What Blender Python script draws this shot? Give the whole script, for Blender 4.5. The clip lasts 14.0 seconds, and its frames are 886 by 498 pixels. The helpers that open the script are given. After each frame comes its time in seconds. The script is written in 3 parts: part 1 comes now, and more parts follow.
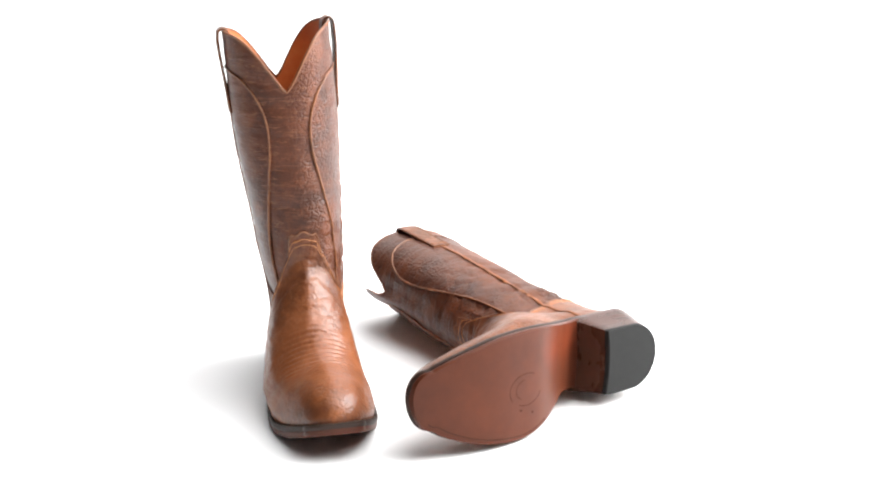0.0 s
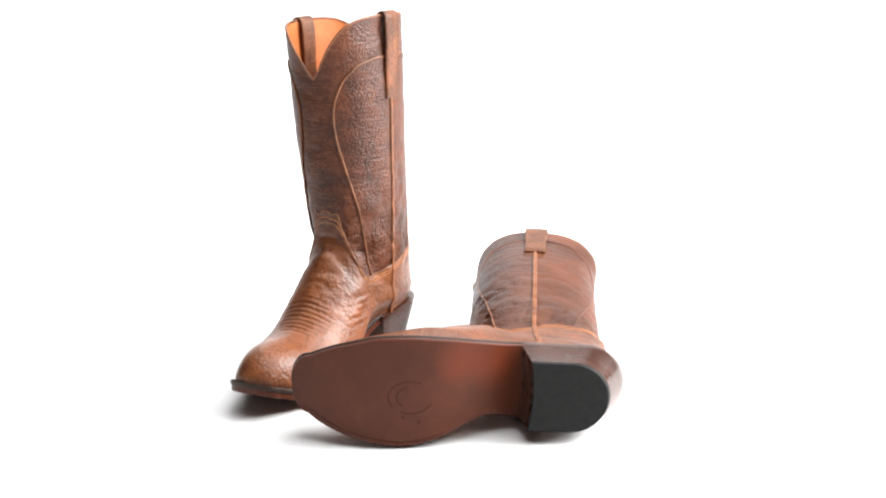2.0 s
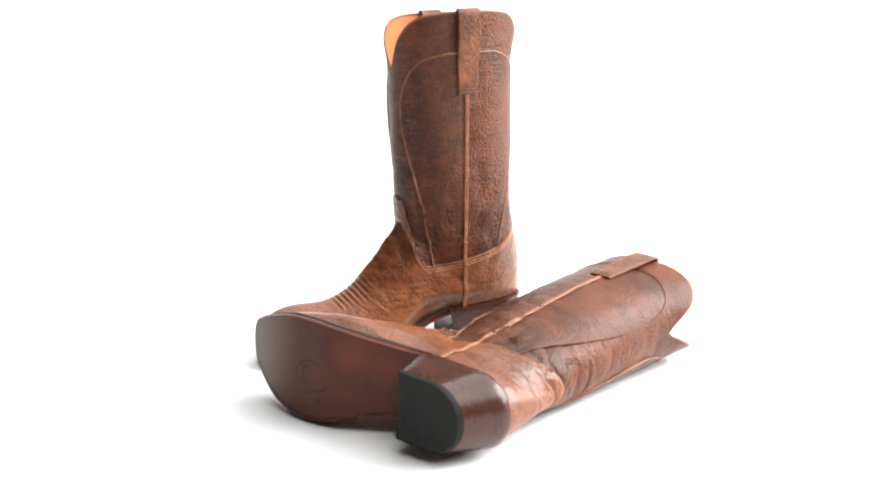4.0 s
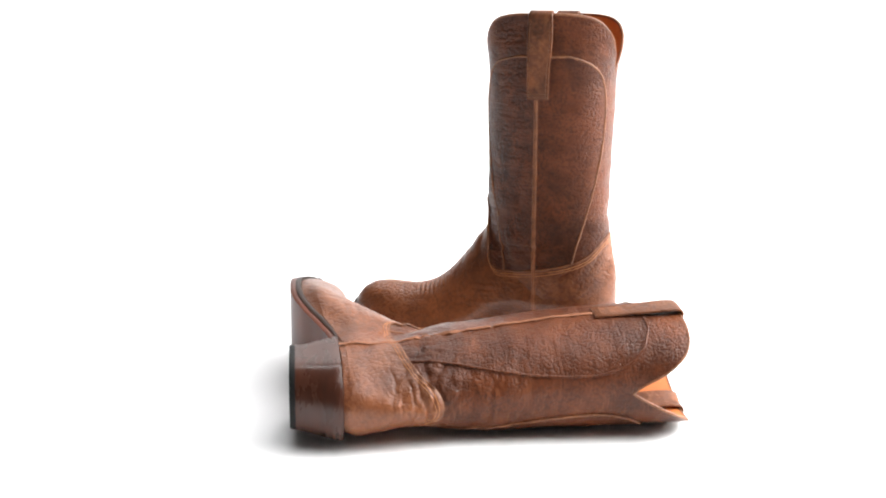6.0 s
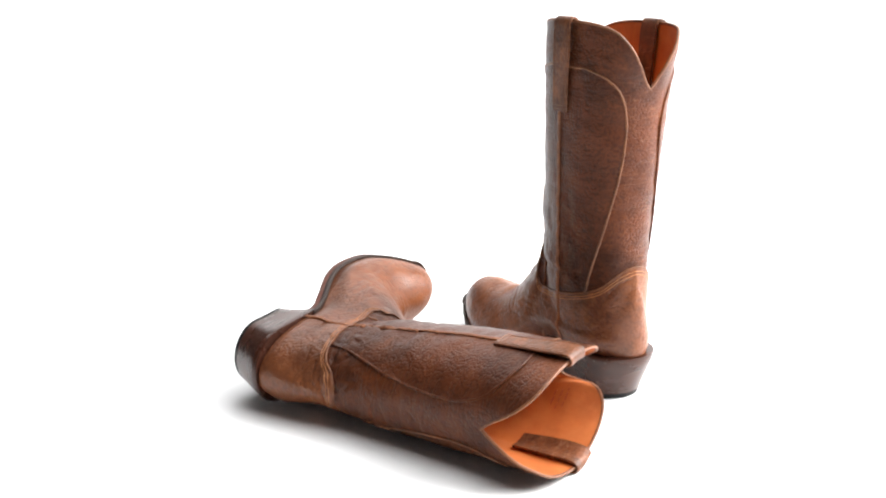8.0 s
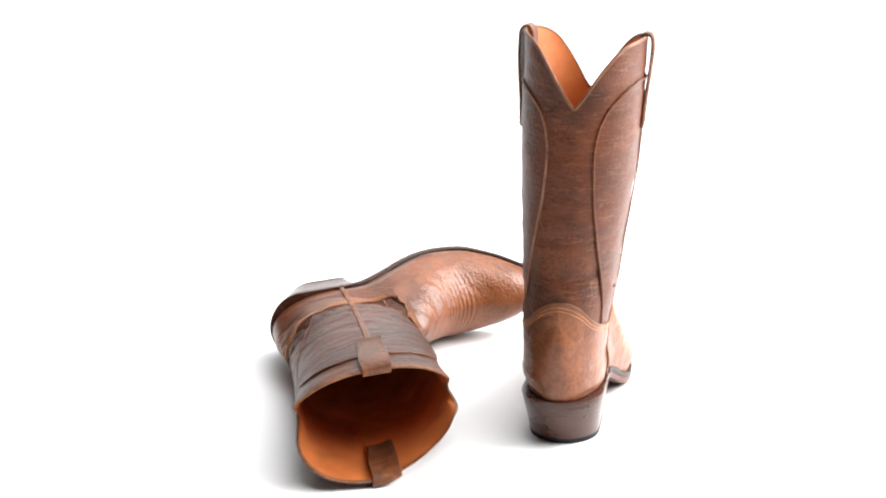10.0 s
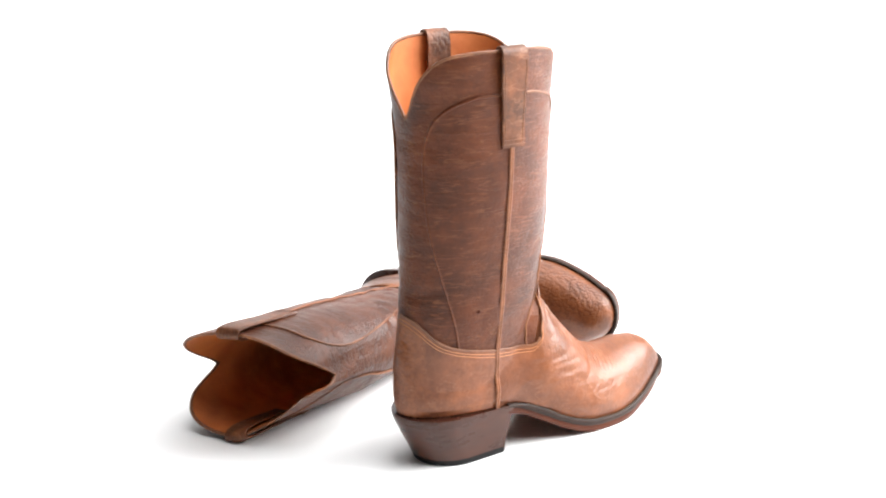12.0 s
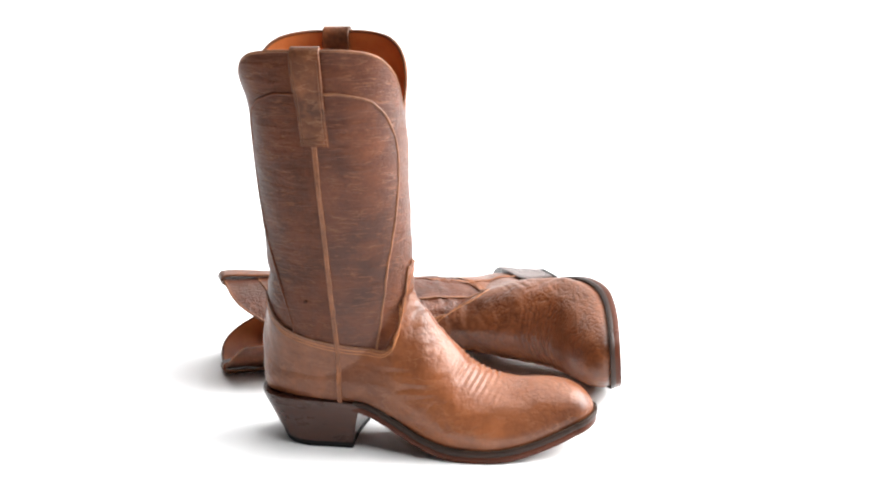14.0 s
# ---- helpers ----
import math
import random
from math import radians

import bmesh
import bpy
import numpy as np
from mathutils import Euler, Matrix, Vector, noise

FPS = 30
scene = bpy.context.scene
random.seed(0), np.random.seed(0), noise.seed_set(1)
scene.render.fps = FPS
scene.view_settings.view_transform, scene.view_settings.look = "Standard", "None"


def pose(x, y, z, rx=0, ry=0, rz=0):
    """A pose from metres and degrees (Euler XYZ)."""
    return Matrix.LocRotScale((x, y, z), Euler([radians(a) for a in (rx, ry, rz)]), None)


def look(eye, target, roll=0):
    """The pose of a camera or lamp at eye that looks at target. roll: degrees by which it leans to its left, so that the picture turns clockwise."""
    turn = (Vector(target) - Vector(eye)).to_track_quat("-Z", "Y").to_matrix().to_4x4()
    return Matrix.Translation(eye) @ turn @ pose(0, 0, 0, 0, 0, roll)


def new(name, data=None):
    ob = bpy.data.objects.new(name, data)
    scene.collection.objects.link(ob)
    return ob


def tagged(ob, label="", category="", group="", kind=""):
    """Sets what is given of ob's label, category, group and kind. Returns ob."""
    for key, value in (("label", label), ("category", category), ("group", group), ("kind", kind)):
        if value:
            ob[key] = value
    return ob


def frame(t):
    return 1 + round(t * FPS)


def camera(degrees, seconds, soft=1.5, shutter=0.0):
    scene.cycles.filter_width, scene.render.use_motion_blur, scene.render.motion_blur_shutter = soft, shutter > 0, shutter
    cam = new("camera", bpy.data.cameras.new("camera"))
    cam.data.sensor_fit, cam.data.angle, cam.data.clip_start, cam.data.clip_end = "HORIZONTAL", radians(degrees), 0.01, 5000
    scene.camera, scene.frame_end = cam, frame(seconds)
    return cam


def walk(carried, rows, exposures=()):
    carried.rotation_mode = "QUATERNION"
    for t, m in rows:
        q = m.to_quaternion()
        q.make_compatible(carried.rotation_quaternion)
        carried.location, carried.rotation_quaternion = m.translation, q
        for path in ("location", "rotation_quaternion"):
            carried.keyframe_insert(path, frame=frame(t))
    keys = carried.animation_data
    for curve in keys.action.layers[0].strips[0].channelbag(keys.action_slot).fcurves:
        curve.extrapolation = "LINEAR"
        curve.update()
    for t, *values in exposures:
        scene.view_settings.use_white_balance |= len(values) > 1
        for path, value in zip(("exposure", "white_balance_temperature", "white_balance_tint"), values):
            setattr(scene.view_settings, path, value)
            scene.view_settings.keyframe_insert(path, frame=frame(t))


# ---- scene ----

# ---------------------------------------------------------------- camera
EYE = (0.0, -1.1, 0.4345)
PITCH, ROLL = 15.168, -1.165
cam = camera(40.45, 14.0, soft=2.1)
aim = (0.0, EYE[1] + math.cos(radians(PITCH)), EYE[2] - math.sin(radians(PITCH)))
walk(cam, [(0.0, look(EYE, aim, ROLL)), (14.0, look(EYE, aim, ROLL))], exposures=[(0.0, 0.1), (0.5, 0.0), (14.0, 0.0)])

# ---------------------------------------------------------------- light
world = bpy.data.worlds.new("white_studio")
scene.world = world
world.use_nodes = True
world.node_tree.nodes["Background"].inputs["Color"].default_value = (1.0, 1.0, 1.0, 1)
world.node_tree.nodes["Background"].inputs["Strength"].default_value = 0.07


def softbox(name, eye, target, size, power, colour=(1, 1, 1)):
    lamp = bpy.data.lights.new(name, "AREA")
    lamp.shape, lamp.size, lamp.size_y = "RECTANGLE", size[0], size[1]
    lamp.energy, lamp.color = power, colour
    ob = new(name, lamp)
    ob.matrix_world = look(eye, target)
    return ob


softbox("softbox_overhead", (1.35, -0.1, 2.6), (0.35, 0.1, 0), (3.2, 3.4), 180)
softbox("softbox_side", (1.6, 0.15, 1.0), (0, 0, 0.12), (1.5, 1.2), 110)
# unseen lamp, added only to keep the back of the sweep white
softbox("backdrop_fill", (0.0, 2.2, 3.2), (0, 4.2, 0.6), (4.0, 0.8), 190)


# ---------------------------------------------------------------- materials
def material(name):
    m = bpy.data.materials.new(name)
    m.use_nodes = True
    t = m.node_tree
    return m, t, t.nodes["Principled BSDF"]


def node(t, kind, **values):
    n = t.nodes.new(kind)
    for k, v in values.items():
        n.inputs[k.replace("_", " ")].default_value = v
    return n


def mix_colour(t, fac, a, b):
    n = t.nodes.new("ShaderNodeMix")
    n.data_type = "RGBA"
    for sock, v in ((n.inputs[0], fac), (n.inputs[6], a), (n.inputs[7], b)):
        if isinstance(v, (tuple, float, int)):
            sock.default_value = v
        else:
            t.links.new(v, sock)
    return n.outputs[2]


def ramp(t, src, lo, hi):
    n = t.nodes.new("ShaderNodeMapRange")
    n.inputs["From Min"].default_value, n.inputs["From Max"].default_value = lo, hi
    t.links.new(src, n.inputs["Value"])
    return n.outputs["Result"]


def maths(t, op, a, b, c=None):
    n = t.nodes.new("ShaderNodeMath")
    n.operation = op
    for sock, v in zip(n.inputs, (a, b, c)):
        if isinstance(v, (float, int)):
            sock.default_value = v
        elif v is not None:
            t.links.new(v, sock)
    return n.outputs[0]


def leather(name, dark, mid, light, grain=300.0, bump=0.4, rough=0.42, patch=14.0, pits=0.4, cracks=0.3, run=(38, 38, 300), shine=0.4, blotch=(0.36, 0.64)):
    """Pull-up leather: burnished patches, pebbled grain with dark pits, pale cracked creases along the stretch of the hide."""
    m, t, b = material(name)
    tc = t.nodes.new("ShaderNodeTexCoord")
    place = tc.outputs["Object"]

    def noise_at(vec, **v):
        n = node(t, "ShaderNodeTexNoise", **v)
        t.links.new(vec, n.inputs["Vector"])
        return n.outputs["Fac"]

    def scaled(vec, scale):
        mp = t.nodes.new("ShaderNodeMapping")
        mp.inputs["Scale"].default_value = scale
        t.links.new(vec, mp.inputs["Vector"])
        return mp.outputs["Vector"]

    big = noise_at(place, Scale=patch, Detail=4.0, Roughness=0.55, Distortion=0.5)
    mot = noise_at(scaled(place, (1, 1, 1.4)), Scale=patch * 4.5, Detail=5.0, Roughness=0.62)
    # creases: thin contour lines of a stretched noise, broken up by a second one
    cr = noise_at(scaled(place, run), Scale=1.0, Detail=3.0, Roughness=0.5, Distortion=0.25)
    off = maths(t, "ABSOLUTE", maths(t, "SUBTRACT", cr, 0.5), 0.0)
    broken = ramp(t, noise_at(scaled(place, (run[0] * 1.3, run[1] * 1.3, run[2] * 0.7)), Scale=1.0, Detail=2.0), 0.42, 0.62)
    line = maths(t, "MULTIPLY", ramp(t, off, 0.034, 0.008), broken)
    # pebbled grain
    warp = node(t, "ShaderNodeTexNoise", Scale=grain * 0.3, Detail=2.0)
    t.links.new(place, warp.inputs["Vector"])
    addv = t.nodes.new("ShaderNodeVectorMath")
    addv.operation = "MULTIPLY_ADD"
    addv.inputs[1].default_value = (1.6 / grain,) * 3
    t.links.new(warp.outputs["Color"], addv.inputs[0])
    t.links.new(place, addv.inputs[2])
    cell = node(t, "ShaderNodeTexVoronoi", Scale=grain)
    cell.feature = "SMOOTH_F1"
    cell.inputs["Smoothness"].default_value = 0.3
    t.links.new(addv.outputs[0], cell.inputs["Vector"])
    gully = ramp(t, cell.outputs["Distance"], 0.42, 0.72)
    where = ramp(t, noise_at(place, Scale=grain * 0.12, Detail=2.0), 0.2, 0.5)
    # the hide is tight and pebbled towards one flank, loose and creased towards the other
    axes = t.nodes.new("ShaderNodeSeparateXYZ")
    t.links.new(place, axes.inputs["Vector"])
    flank = maths(t, "MULTIPLY_ADD", big, 0.03, axes.outputs["X"])
    pit = maths(t, "MULTIPLY", maths(t, "MULTIPLY", gully, where), maths(t, "MULTIPLY_ADD", ramp(t, flank, 0.05, 0.0), 0.65, 0.35))
    line = maths(t, "MULTIPLY", line, maths(t, "MULTIPLY_ADD", ramp(t, flank, -0.02, 0.035), 0.75, 0.25))
    fine = noise_at(place, Scale=grain * 3.0, Detail=3.0)
    c = mix_colour(t, ramp(t, big, *blotch), tuple(0.78 * v for v in dark) + (1,), (*mid, 1))
    worn = ramp(t, noise_at(scaled(place, (1, 1, 0.6)), Scale=patch * 2.2, Detail=4.0, Roughness=0.6, Distortion=0.4), 0.54, 0.74)
    c = mix_colour(t, maths(t, "MULTIPLY", worn, 0.6), c, (light[0], 0.9 * light[1], 0.75 * light[2], 1))
    c = mix_colour(t, maths(t, "MULTIPLY", ramp(t, mot, 0.46, 0.76), 0.45), c, (*light, 1))
    c = mix_colour(t, maths(t, "MULTIPLY", ramp(t, mot, 0.48, 0.28), 0.3), c, (*dark, 1))
    c = mix_colour(t, maths(t, "MULTIPLY", pit, pits), c, tuple(0.38 * v for v in dark) + (1,))
    c = mix_colour(t, maths(t, "MULTIPLY", line, min(1.0, 1.5 * cracks)), c, (1.15 * light[0], 1.45 * light[1], 1.9 * light[2], 1))
    t.links.new(c, b.inputs["Base Color"])
    rr = t.nodes.new("ShaderNodeMapRange")
    rr.inputs["To Min"].default_value, rr.inputs["To Max"].default_value = rough - 0.12, rough + 0.14
    t.links.new(mot, rr.inputs["Value"])
    t.links.new(rr.outputs["Result"], b.inputs["Roughness"])
    b.inputs["Specular IOR Level"].default_value = shine
    h = maths(t, "MULTIPLY_ADD", pit, -pits, maths(t, "MULTIPLY", fine, 0.14))
    h = maths(t, "MULTIPLY_ADD", cr, 2.6 * cracks, h)
    h = maths(t, "MULTIPLY_ADD", line, -0.5 * cracks, h)
    bp = t.nodes.new("ShaderNodeBump")
    bp.inputs["Strength"].default_value, bp.inputs["Distance"].default_value = bump, 0.0011
    t.links.new(h, bp.inputs["Height"])
    t.links.new(bp.outputs["Normal"], b.inputs["Normal"])
    return m


def smooth_stuff(name, a, b2, rough, scale=60.0, bump=0.1, coat=0.0, stretch=(1, 1, 1), dist=0.0004, shine=0.3):
    m, t, b = material(name)
    tc = t.nodes.new("ShaderNodeTexCoord")
    mp = t.nodes.new("ShaderNodeMapping")
    mp.inputs["Scale"].default_value = stretch
    t.links.new(tc.outputs["Object"], mp.inputs["Vector"])
    n1 = node(t, "ShaderNodeTexNoise", Scale=scale, Detail=6.0, Roughness=0.65)
    n2 = node(t, "ShaderNodeTexNoise", Scale=scale * 9, Detail=3.0)
    for n in (n1, n2):
        t.links.new(mp.outputs["Vector"], n.inputs["Vector"])
    t.links.new(mix_colour(t, ramp(t, n1.outputs["Fac"], 0.32, 0.68), (*a, 1), (*b2, 1)), b.inputs["Base Color"])
    rr = t.nodes.new("ShaderNodeMapRange")
    rr.inputs["To Min"].default_value, rr.inputs["To Max"].default_value = rough - 0.07, rough + 0.09
    t.links.new(n1.outputs["Fac"], rr.inputs["Value"])
    t.links.new(rr.outputs["Result"], b.inputs["Roughness"])
    b.inputs["Coat Weight"].default_value = coat
    b.inputs["Specular IOR Level"].default_value = shine
    bp = t.nodes.new("ShaderNodeBump")
    bp.inputs["Strength"].default_value, bp.inputs["Distance"].default_value = bump, dist
    t.links.new(n2.outputs["Fac"], bp.inputs["Height"])
    t.links.new(bp.outputs["Normal"], b.inputs["Normal"])
    return m


VAMP = leather("tan_foot_leather", (0.0823, 0.0238, 0.0085), (0.1875, 0.0581, 0.0203), (0.2613, 0.0905, 0.0345), grain=330, bump=0.6, rough=0.35, patch=11, pits=0.34, cracks=0.17, run=(110, 45, 110), shine=0.38, blotch=(0.30, 0.58))
BACK = leather("warm_brown_shaft_leather", (0.0627, 0.0162, 0.0054), (0.1240, 0.0319, 0.0093), (0.1785, 0.0506, 0.0153), grain=430, bump=0.65, rough=0.40, patch=9, pits=0.42, cracks=0.36, shine=0.24)
BACK_WING = leather("brown_rear_wing_leather", (0.0528, 0.0141, 0.0051), (0.1054, 0.0268, 0.0081), (0.1564, 0.0446, 0.0139), grain=430, bump=0.65, rough=0.40, patch=9, pits=0.42, cracks=0.36, shine=0.24)
FRONT = leather("dark_pebbled_shaft_leather", (0.0650, 0.0190, 0.0081), (0.1214, 0.0335, 0.0121), (0.1923, 0.0577, 0.0208), grain=400, bump=0.65, rough=0.40, patch=9, pits=0.44, cracks=0.38, shine=0.34)
WING = leather("dark_wing_leather", (0.0560, 0.0165, 0.0076), (0.1066, 0.0295, 0.0110), (0.1790, 0.0533, 0.0198), grain=400, bump=0.65, rough=0.40, patch=9, pits=0.44, cracks=0.38, shine=0.34)
CORD = leather("tan_edge_leather", (0.1353, 0.0484, 0.0195), (0.2165, 0.0781, 0.0313), (0.3067, 0.1256, 0.0556), grain=700, bump=0.3, rough=0.45, patch=40, pits=0.2, cracks=0.1)
SEAM = leather("orange_seam_leather", (0.1805, 0.0605, 0.0221), (0.2470, 0.0842, 0.0312), (0.3135, 0.1166, 0.0481), grain=700, bump=0.3, rough=0.45, patch=40, pits=0.2, cracks=0.1)
STRAP = leather("strap_leather", (0.0884, 0.0307, 0.0126), (0.1674, 0.0558, 0.0219), (0.2697, 0.0967, 0.0391), bump=0.5, rough=0.45, patch=25, pits=0.35, cracks=0.3, run=(40, 40, 160), shine=0.3)
LINING = leather("orange_lining_leather", (0.4371, 0.1163, 0.0298), (0.5208, 0.1535, 0.0418), (0.5766, 0.1860, 0.0577), grain=800, bump=0.12, rough=0.55, patch=12, pits=0.05, cracks=0.0, shine=0.25)
SOLE = smooth_stuff("polished_sole_leather", (0.050, 0.0130, 0.0060), (0.096, 0.0245, 0.0100), 0.37, scale=9, bump=0.08, shine=0.17)


def tint_patch(m, place, reach, colour):
    """Mixes a colour in softly round a place of the boot."""
    t = m.node_tree
    b = t.nodes["Principled BSDF"]
    old = b.inputs["Base Color"].links[0].from_socket
    tc = t.nodes.new("ShaderNodeTexCoord")
    d = t.nodes.new("ShaderNodeVectorMath")
    d.operation = "DISTANCE"
    d.inputs[1].default_value = place
    t.links.new(tc.outputs["Object"], d.inputs[0])
    nz = node(t, "ShaderNodeTexNoise", Scale=60.0, Detail=4.0)
    t.links.new(tc.outputs["Object"], nz.inputs["Vector"])
    ad = t.nodes.new("ShaderNodeMath")
    ad.operation = "MULTIPLY_ADD"
    ad.inputs[1].default_value = 0.02
    t.links.new(nz.outputs["Fac"], ad.inputs[0])
    t.links.new(d.outputs["Value"], ad.inputs[2])
    t.links.new(mix_colour(t, ramp(t, ad.outputs[0], reach + 0.01, 0.012), old, (*colour, 1)), b.inputs["Base Color"])


# two soft red patches at the waist of the sole
tint_patch(SOLE, (-0.022, 0.038, 0.024), 0.028, (0.118, 0.0235, 0.0085))
tint_patch(SOLE, (-0.026, 0.070, 0.010), 0.028, (0.118, 0.0235, 0.0085))
WELT = smooth_stuff("dark_welt_leather", (0.018, 0.0095, 0.0068), (0.034, 0.0165, 0.0110), 0.45, scale=60, bump=0.3, shine=0.22)
HEEL = smooth_stuff("stacked_heel_leather", (0.032, 0.0110, 0.0065), (0.064, 0.0205, 0.0110), 0.27, scale=14, bump=0.05, stretch=(1, 1, 2.5), shine=0.34)
RUBBER = smooth_stuff("black_heel_rubber", (0.008, 0.008, 0.008), (0.013, 0.013, 0.0125), 0.55, scale=120, bump=0.4, shine=0.14)
STITCH = smooth_stuff("tan_stitching", (0.36, 0.14, 0.05), (0.48, 0.20, 0.08), 0.6, scale=200)
WELT_THREAD = smooth_stuff("grey_brown_welt_thread", (0.05, 0.034, 0.024), (0.085, 0.058, 0.041), 0.6, scale=200)
INK = smooth_stuff("dark_sole_stamp", (0.034, 0.0098, 0.0052), (0.052, 0.0145, 0.0072), 0.6, scale=80, shine=0.1)
STAMP = smooth_stuff("faded_lining_stamp", (0.30, 0.075, 0.022), (0.38, 0.10, 0.03), 0.6, scale=150)
UNSEEN_GREY = smooth_stuff("unseen_plane_grey", (0.16, 0.16, 0.155), (0.21, 0.21, 0.20), 0.6, scale=2)
PAPER = smooth_stuff("white_studio_paper", (0.86, 0.86, 0.86), (0.89, 0.89, 0.89), 0.75, scale=3, bump=0.02)


# ---------------------------------------------------------------- mesh helpers
def mesh_of(name, verts, faces, mat, smooth=True):
    me = bpy.data.meshes.new(name)
    me.from_pydata([tuple(map(float, v)) for v in verts], [], faces)
    me.materials.append(mat)
    if smooth:
        me.polygons.foreach_set("use_smooth", [True] * len(me.polygons))
    me.validate()
    me.update()
    if smooth:
        me.set_sharp_from_angle(angle=radians(48))
    return me


def part(name, verts, faces, mat, parent, label="", mirror=1, smooth=True):
    """One mesh object under a thing or a part; mirror = -1 builds the other foot's."""
    v = np.array(verts, float)
    if mirror < 0:
        v = v * (-1, 1, 1)
        faces = [tuple(reversed(f)) for f in faces]
    ob = new(name, mesh_of(name, v, faces, mat, smooth))
    ob.parent = parent
    if label:
        ob["label"] = label
    return ob


def grid_faces(n, m, closed=False, base=0, keep=None):
    """Faces of an n x m grid of points (row-major); closed: the second index wraps."""
    out = []
    for i in range(n - 1):
        for j in range(m if closed else m - 1):
            k = (j + 1) % m
            if keep is None or keep[i][j]:
                out.append((base + i * m + j, base + i * m + k, base + (i + 1) * m + k, base + (i + 1) * m + j))
    return out


def grid_normals(p, closed=True):
    """Outward normals of a ring grid (rings run anticlockwise seen from above and go upwards)."""
    du = np.roll(p, -1, 1) - np.roll(p, 1, 1) if closed else np.gradient(p, axis=1)
    dv = np.gradient(p, axis=0)
    n = np.cross(du, dv)
    return n / np.maximum(np.linalg.norm(n, axis=2, keepdims=True), 1e-12)


def compact(verts, faces):
    used = sorted({i for f in faces for i in f})
    idx = {k: i for i, k in enumerate(used)}
    return [verts[k] for k in used], [tuple(idx[i] for i in f) for f in faces]


def tube(path, normals, radius, flat=1.0, sides=8, cap=True):
    """A round or flattened cord along a path that lies on a surface with these normals."""
    path, normals = np.array(path), np.array(normals)
    tan = np.gradient(path, axis=0)
    tan /= np.linalg.norm(tan, axis=1, keepdims=True)
    side = np.cross(normals, tan)
    side /= np.linalg.norm(side, axis=1, keepdims=True)
    up = np.cross(tan, side)
    rings = []
    for k in range(sides):
        a = 2 * math.pi * k / sides
        rings.append(path + side * (radius * math.cos(a)) + up * (radius * flat * math.sin(a)))
    p = np.stack(rings, 1)
    n = len(path)
    faces = grid_faces(n, sides, True)
    faces = [tuple(reversed(f)) for f in faces]
    if cap:
        faces += [tuple(range(sides)), tuple(reversed(range((n - 1) * sides, n * sides)))]
    return p.reshape(-1, 3), faces


# ---------------------------------------------------------------- the boot's form (millimetres; x lateral, y to the toe, z up)
def curve(pairs):
    xs, ys = np.array([p[0] for p in pairs], float), np.array([p[1] for p in pairs], float)
    m = np.gradient(ys, xs)

    def at(x):
        x = np.clip(np.asarray(x, float), xs[0], xs[-1])
        i = np.clip(np.searchsorted(xs, x) - 1, 0, len(xs) - 2)
        h = xs[i + 1] - xs[i]
        u = (x - xs[i]) / h
        return ((2 * u**3 - 3 * u**2 + 1) * ys[i] + (u**3 - 2 * u**2 + u) * h * m[i]
                + (3 * u**2 - 2 * u**3) * ys[i + 1] + (u**3 - u**2) * h * m[i + 1])
    return at


HEEL_C, HEEL_R = -20.0, 55.0
lat_plan = curve([(-25, 32.5), (5, 34.5), (27, 35.3), (51, 39.5), (80, 45), (103, 47.2), (122, 46.8), (142, 44.5), (162, 38.5), (184, 30), (200, 21.5), (209, 15), (214, 9), (217, 0)])
med_plan = curve([(-25, 32.5), (5, 31), (28, 27.5), (48, 25), (62, 29.5), (82, 38.5), (102, 45), (116, 47.5), (137, 47), (157, 44.5), (177, 39), (196, 30), (208, 20), (213, 13), (217, 0)])
sole_under = curve([(-76, 37), (-20, 36.5), (7, 36), (22, 33), (45, 22.5), (69, 10), (92, 2), (119, 0), (140, 1), (164, 6), (188, 14), (205, 21), (218, 26.5)])
feather = curve([(-76, 46), (-16, 45), (5, 43.5), (22, 42), (45, 33.5), (69, 20.5), (92, 12.5), (116, 10), (140, 11), (164, 15.7), (187, 23.5), (205, 30.8), (218, 36)])
crest = curve([(-90, 108), (-40, 112), (-20, 115), (20, 128), (45, 140), (56, 137), (62, 126.5), (71, 117), (85, 99.5), (95, 89), (109, 74), (124, 64.5), (148, 58.8), (168, 59.5), (182, 59.0), (194, 56.8), (203, 52.5), (210, 46), (214.5, 39), (218, 30)])
shaft_cx = curve([(40, -0.5), (95, -1), (137, 2.2), (171, 4.2), (239, 9), (275, 10.7), (340, 14.2)])
shaft_a = curve([(40, 33), (95, 35.5), (137, 39.5), (171, 42), (239, 47.5), (275, 49), (340, 49.5)])
shaft_back = curve([(40, -73.5), (60, -74), (94, -71.5), (120, -67.5), (144, -65.5), (194, -65.8), (240, -66.8), (284, -68), (298, -69.5), (311, -72.8), (324, -75.2), (340, -75)])
shaft_front = curve([(40, 50), (94, 55), (126, 58), (144, 59.5), (190, 60.5), (258, 60), (295, 59.5), (310, 61), (324, 62), (340, 61)])


def toe_round(y):
    return np.sqrt(np.clip(1 - (np.clip(y - 199.0, 0, None) / 16.0) ** 2, 0, 1))


def lat_side(y):
    return lat_plan(np.minimum(y, 199.0)) * toe_round(np.asarray(y, float))


def med_side(y):
    return med_plan(np.minimum(y, 199.0)) * toe_round(np.asarray(y, float))


waist_bulge = curve([(-40, 5), (-10, 7), (10, 9), (30, 11.5), (50, 14), (65, 11), (85, 4), (105, 0), (130, 0)])

outer_bulge = curve([(-40, 1), (0, 1.2), (25, 2.4), (50, 4), (80, 4.4), (105, 3.6), (128, 1.2), (145, 0), (170, 0)])


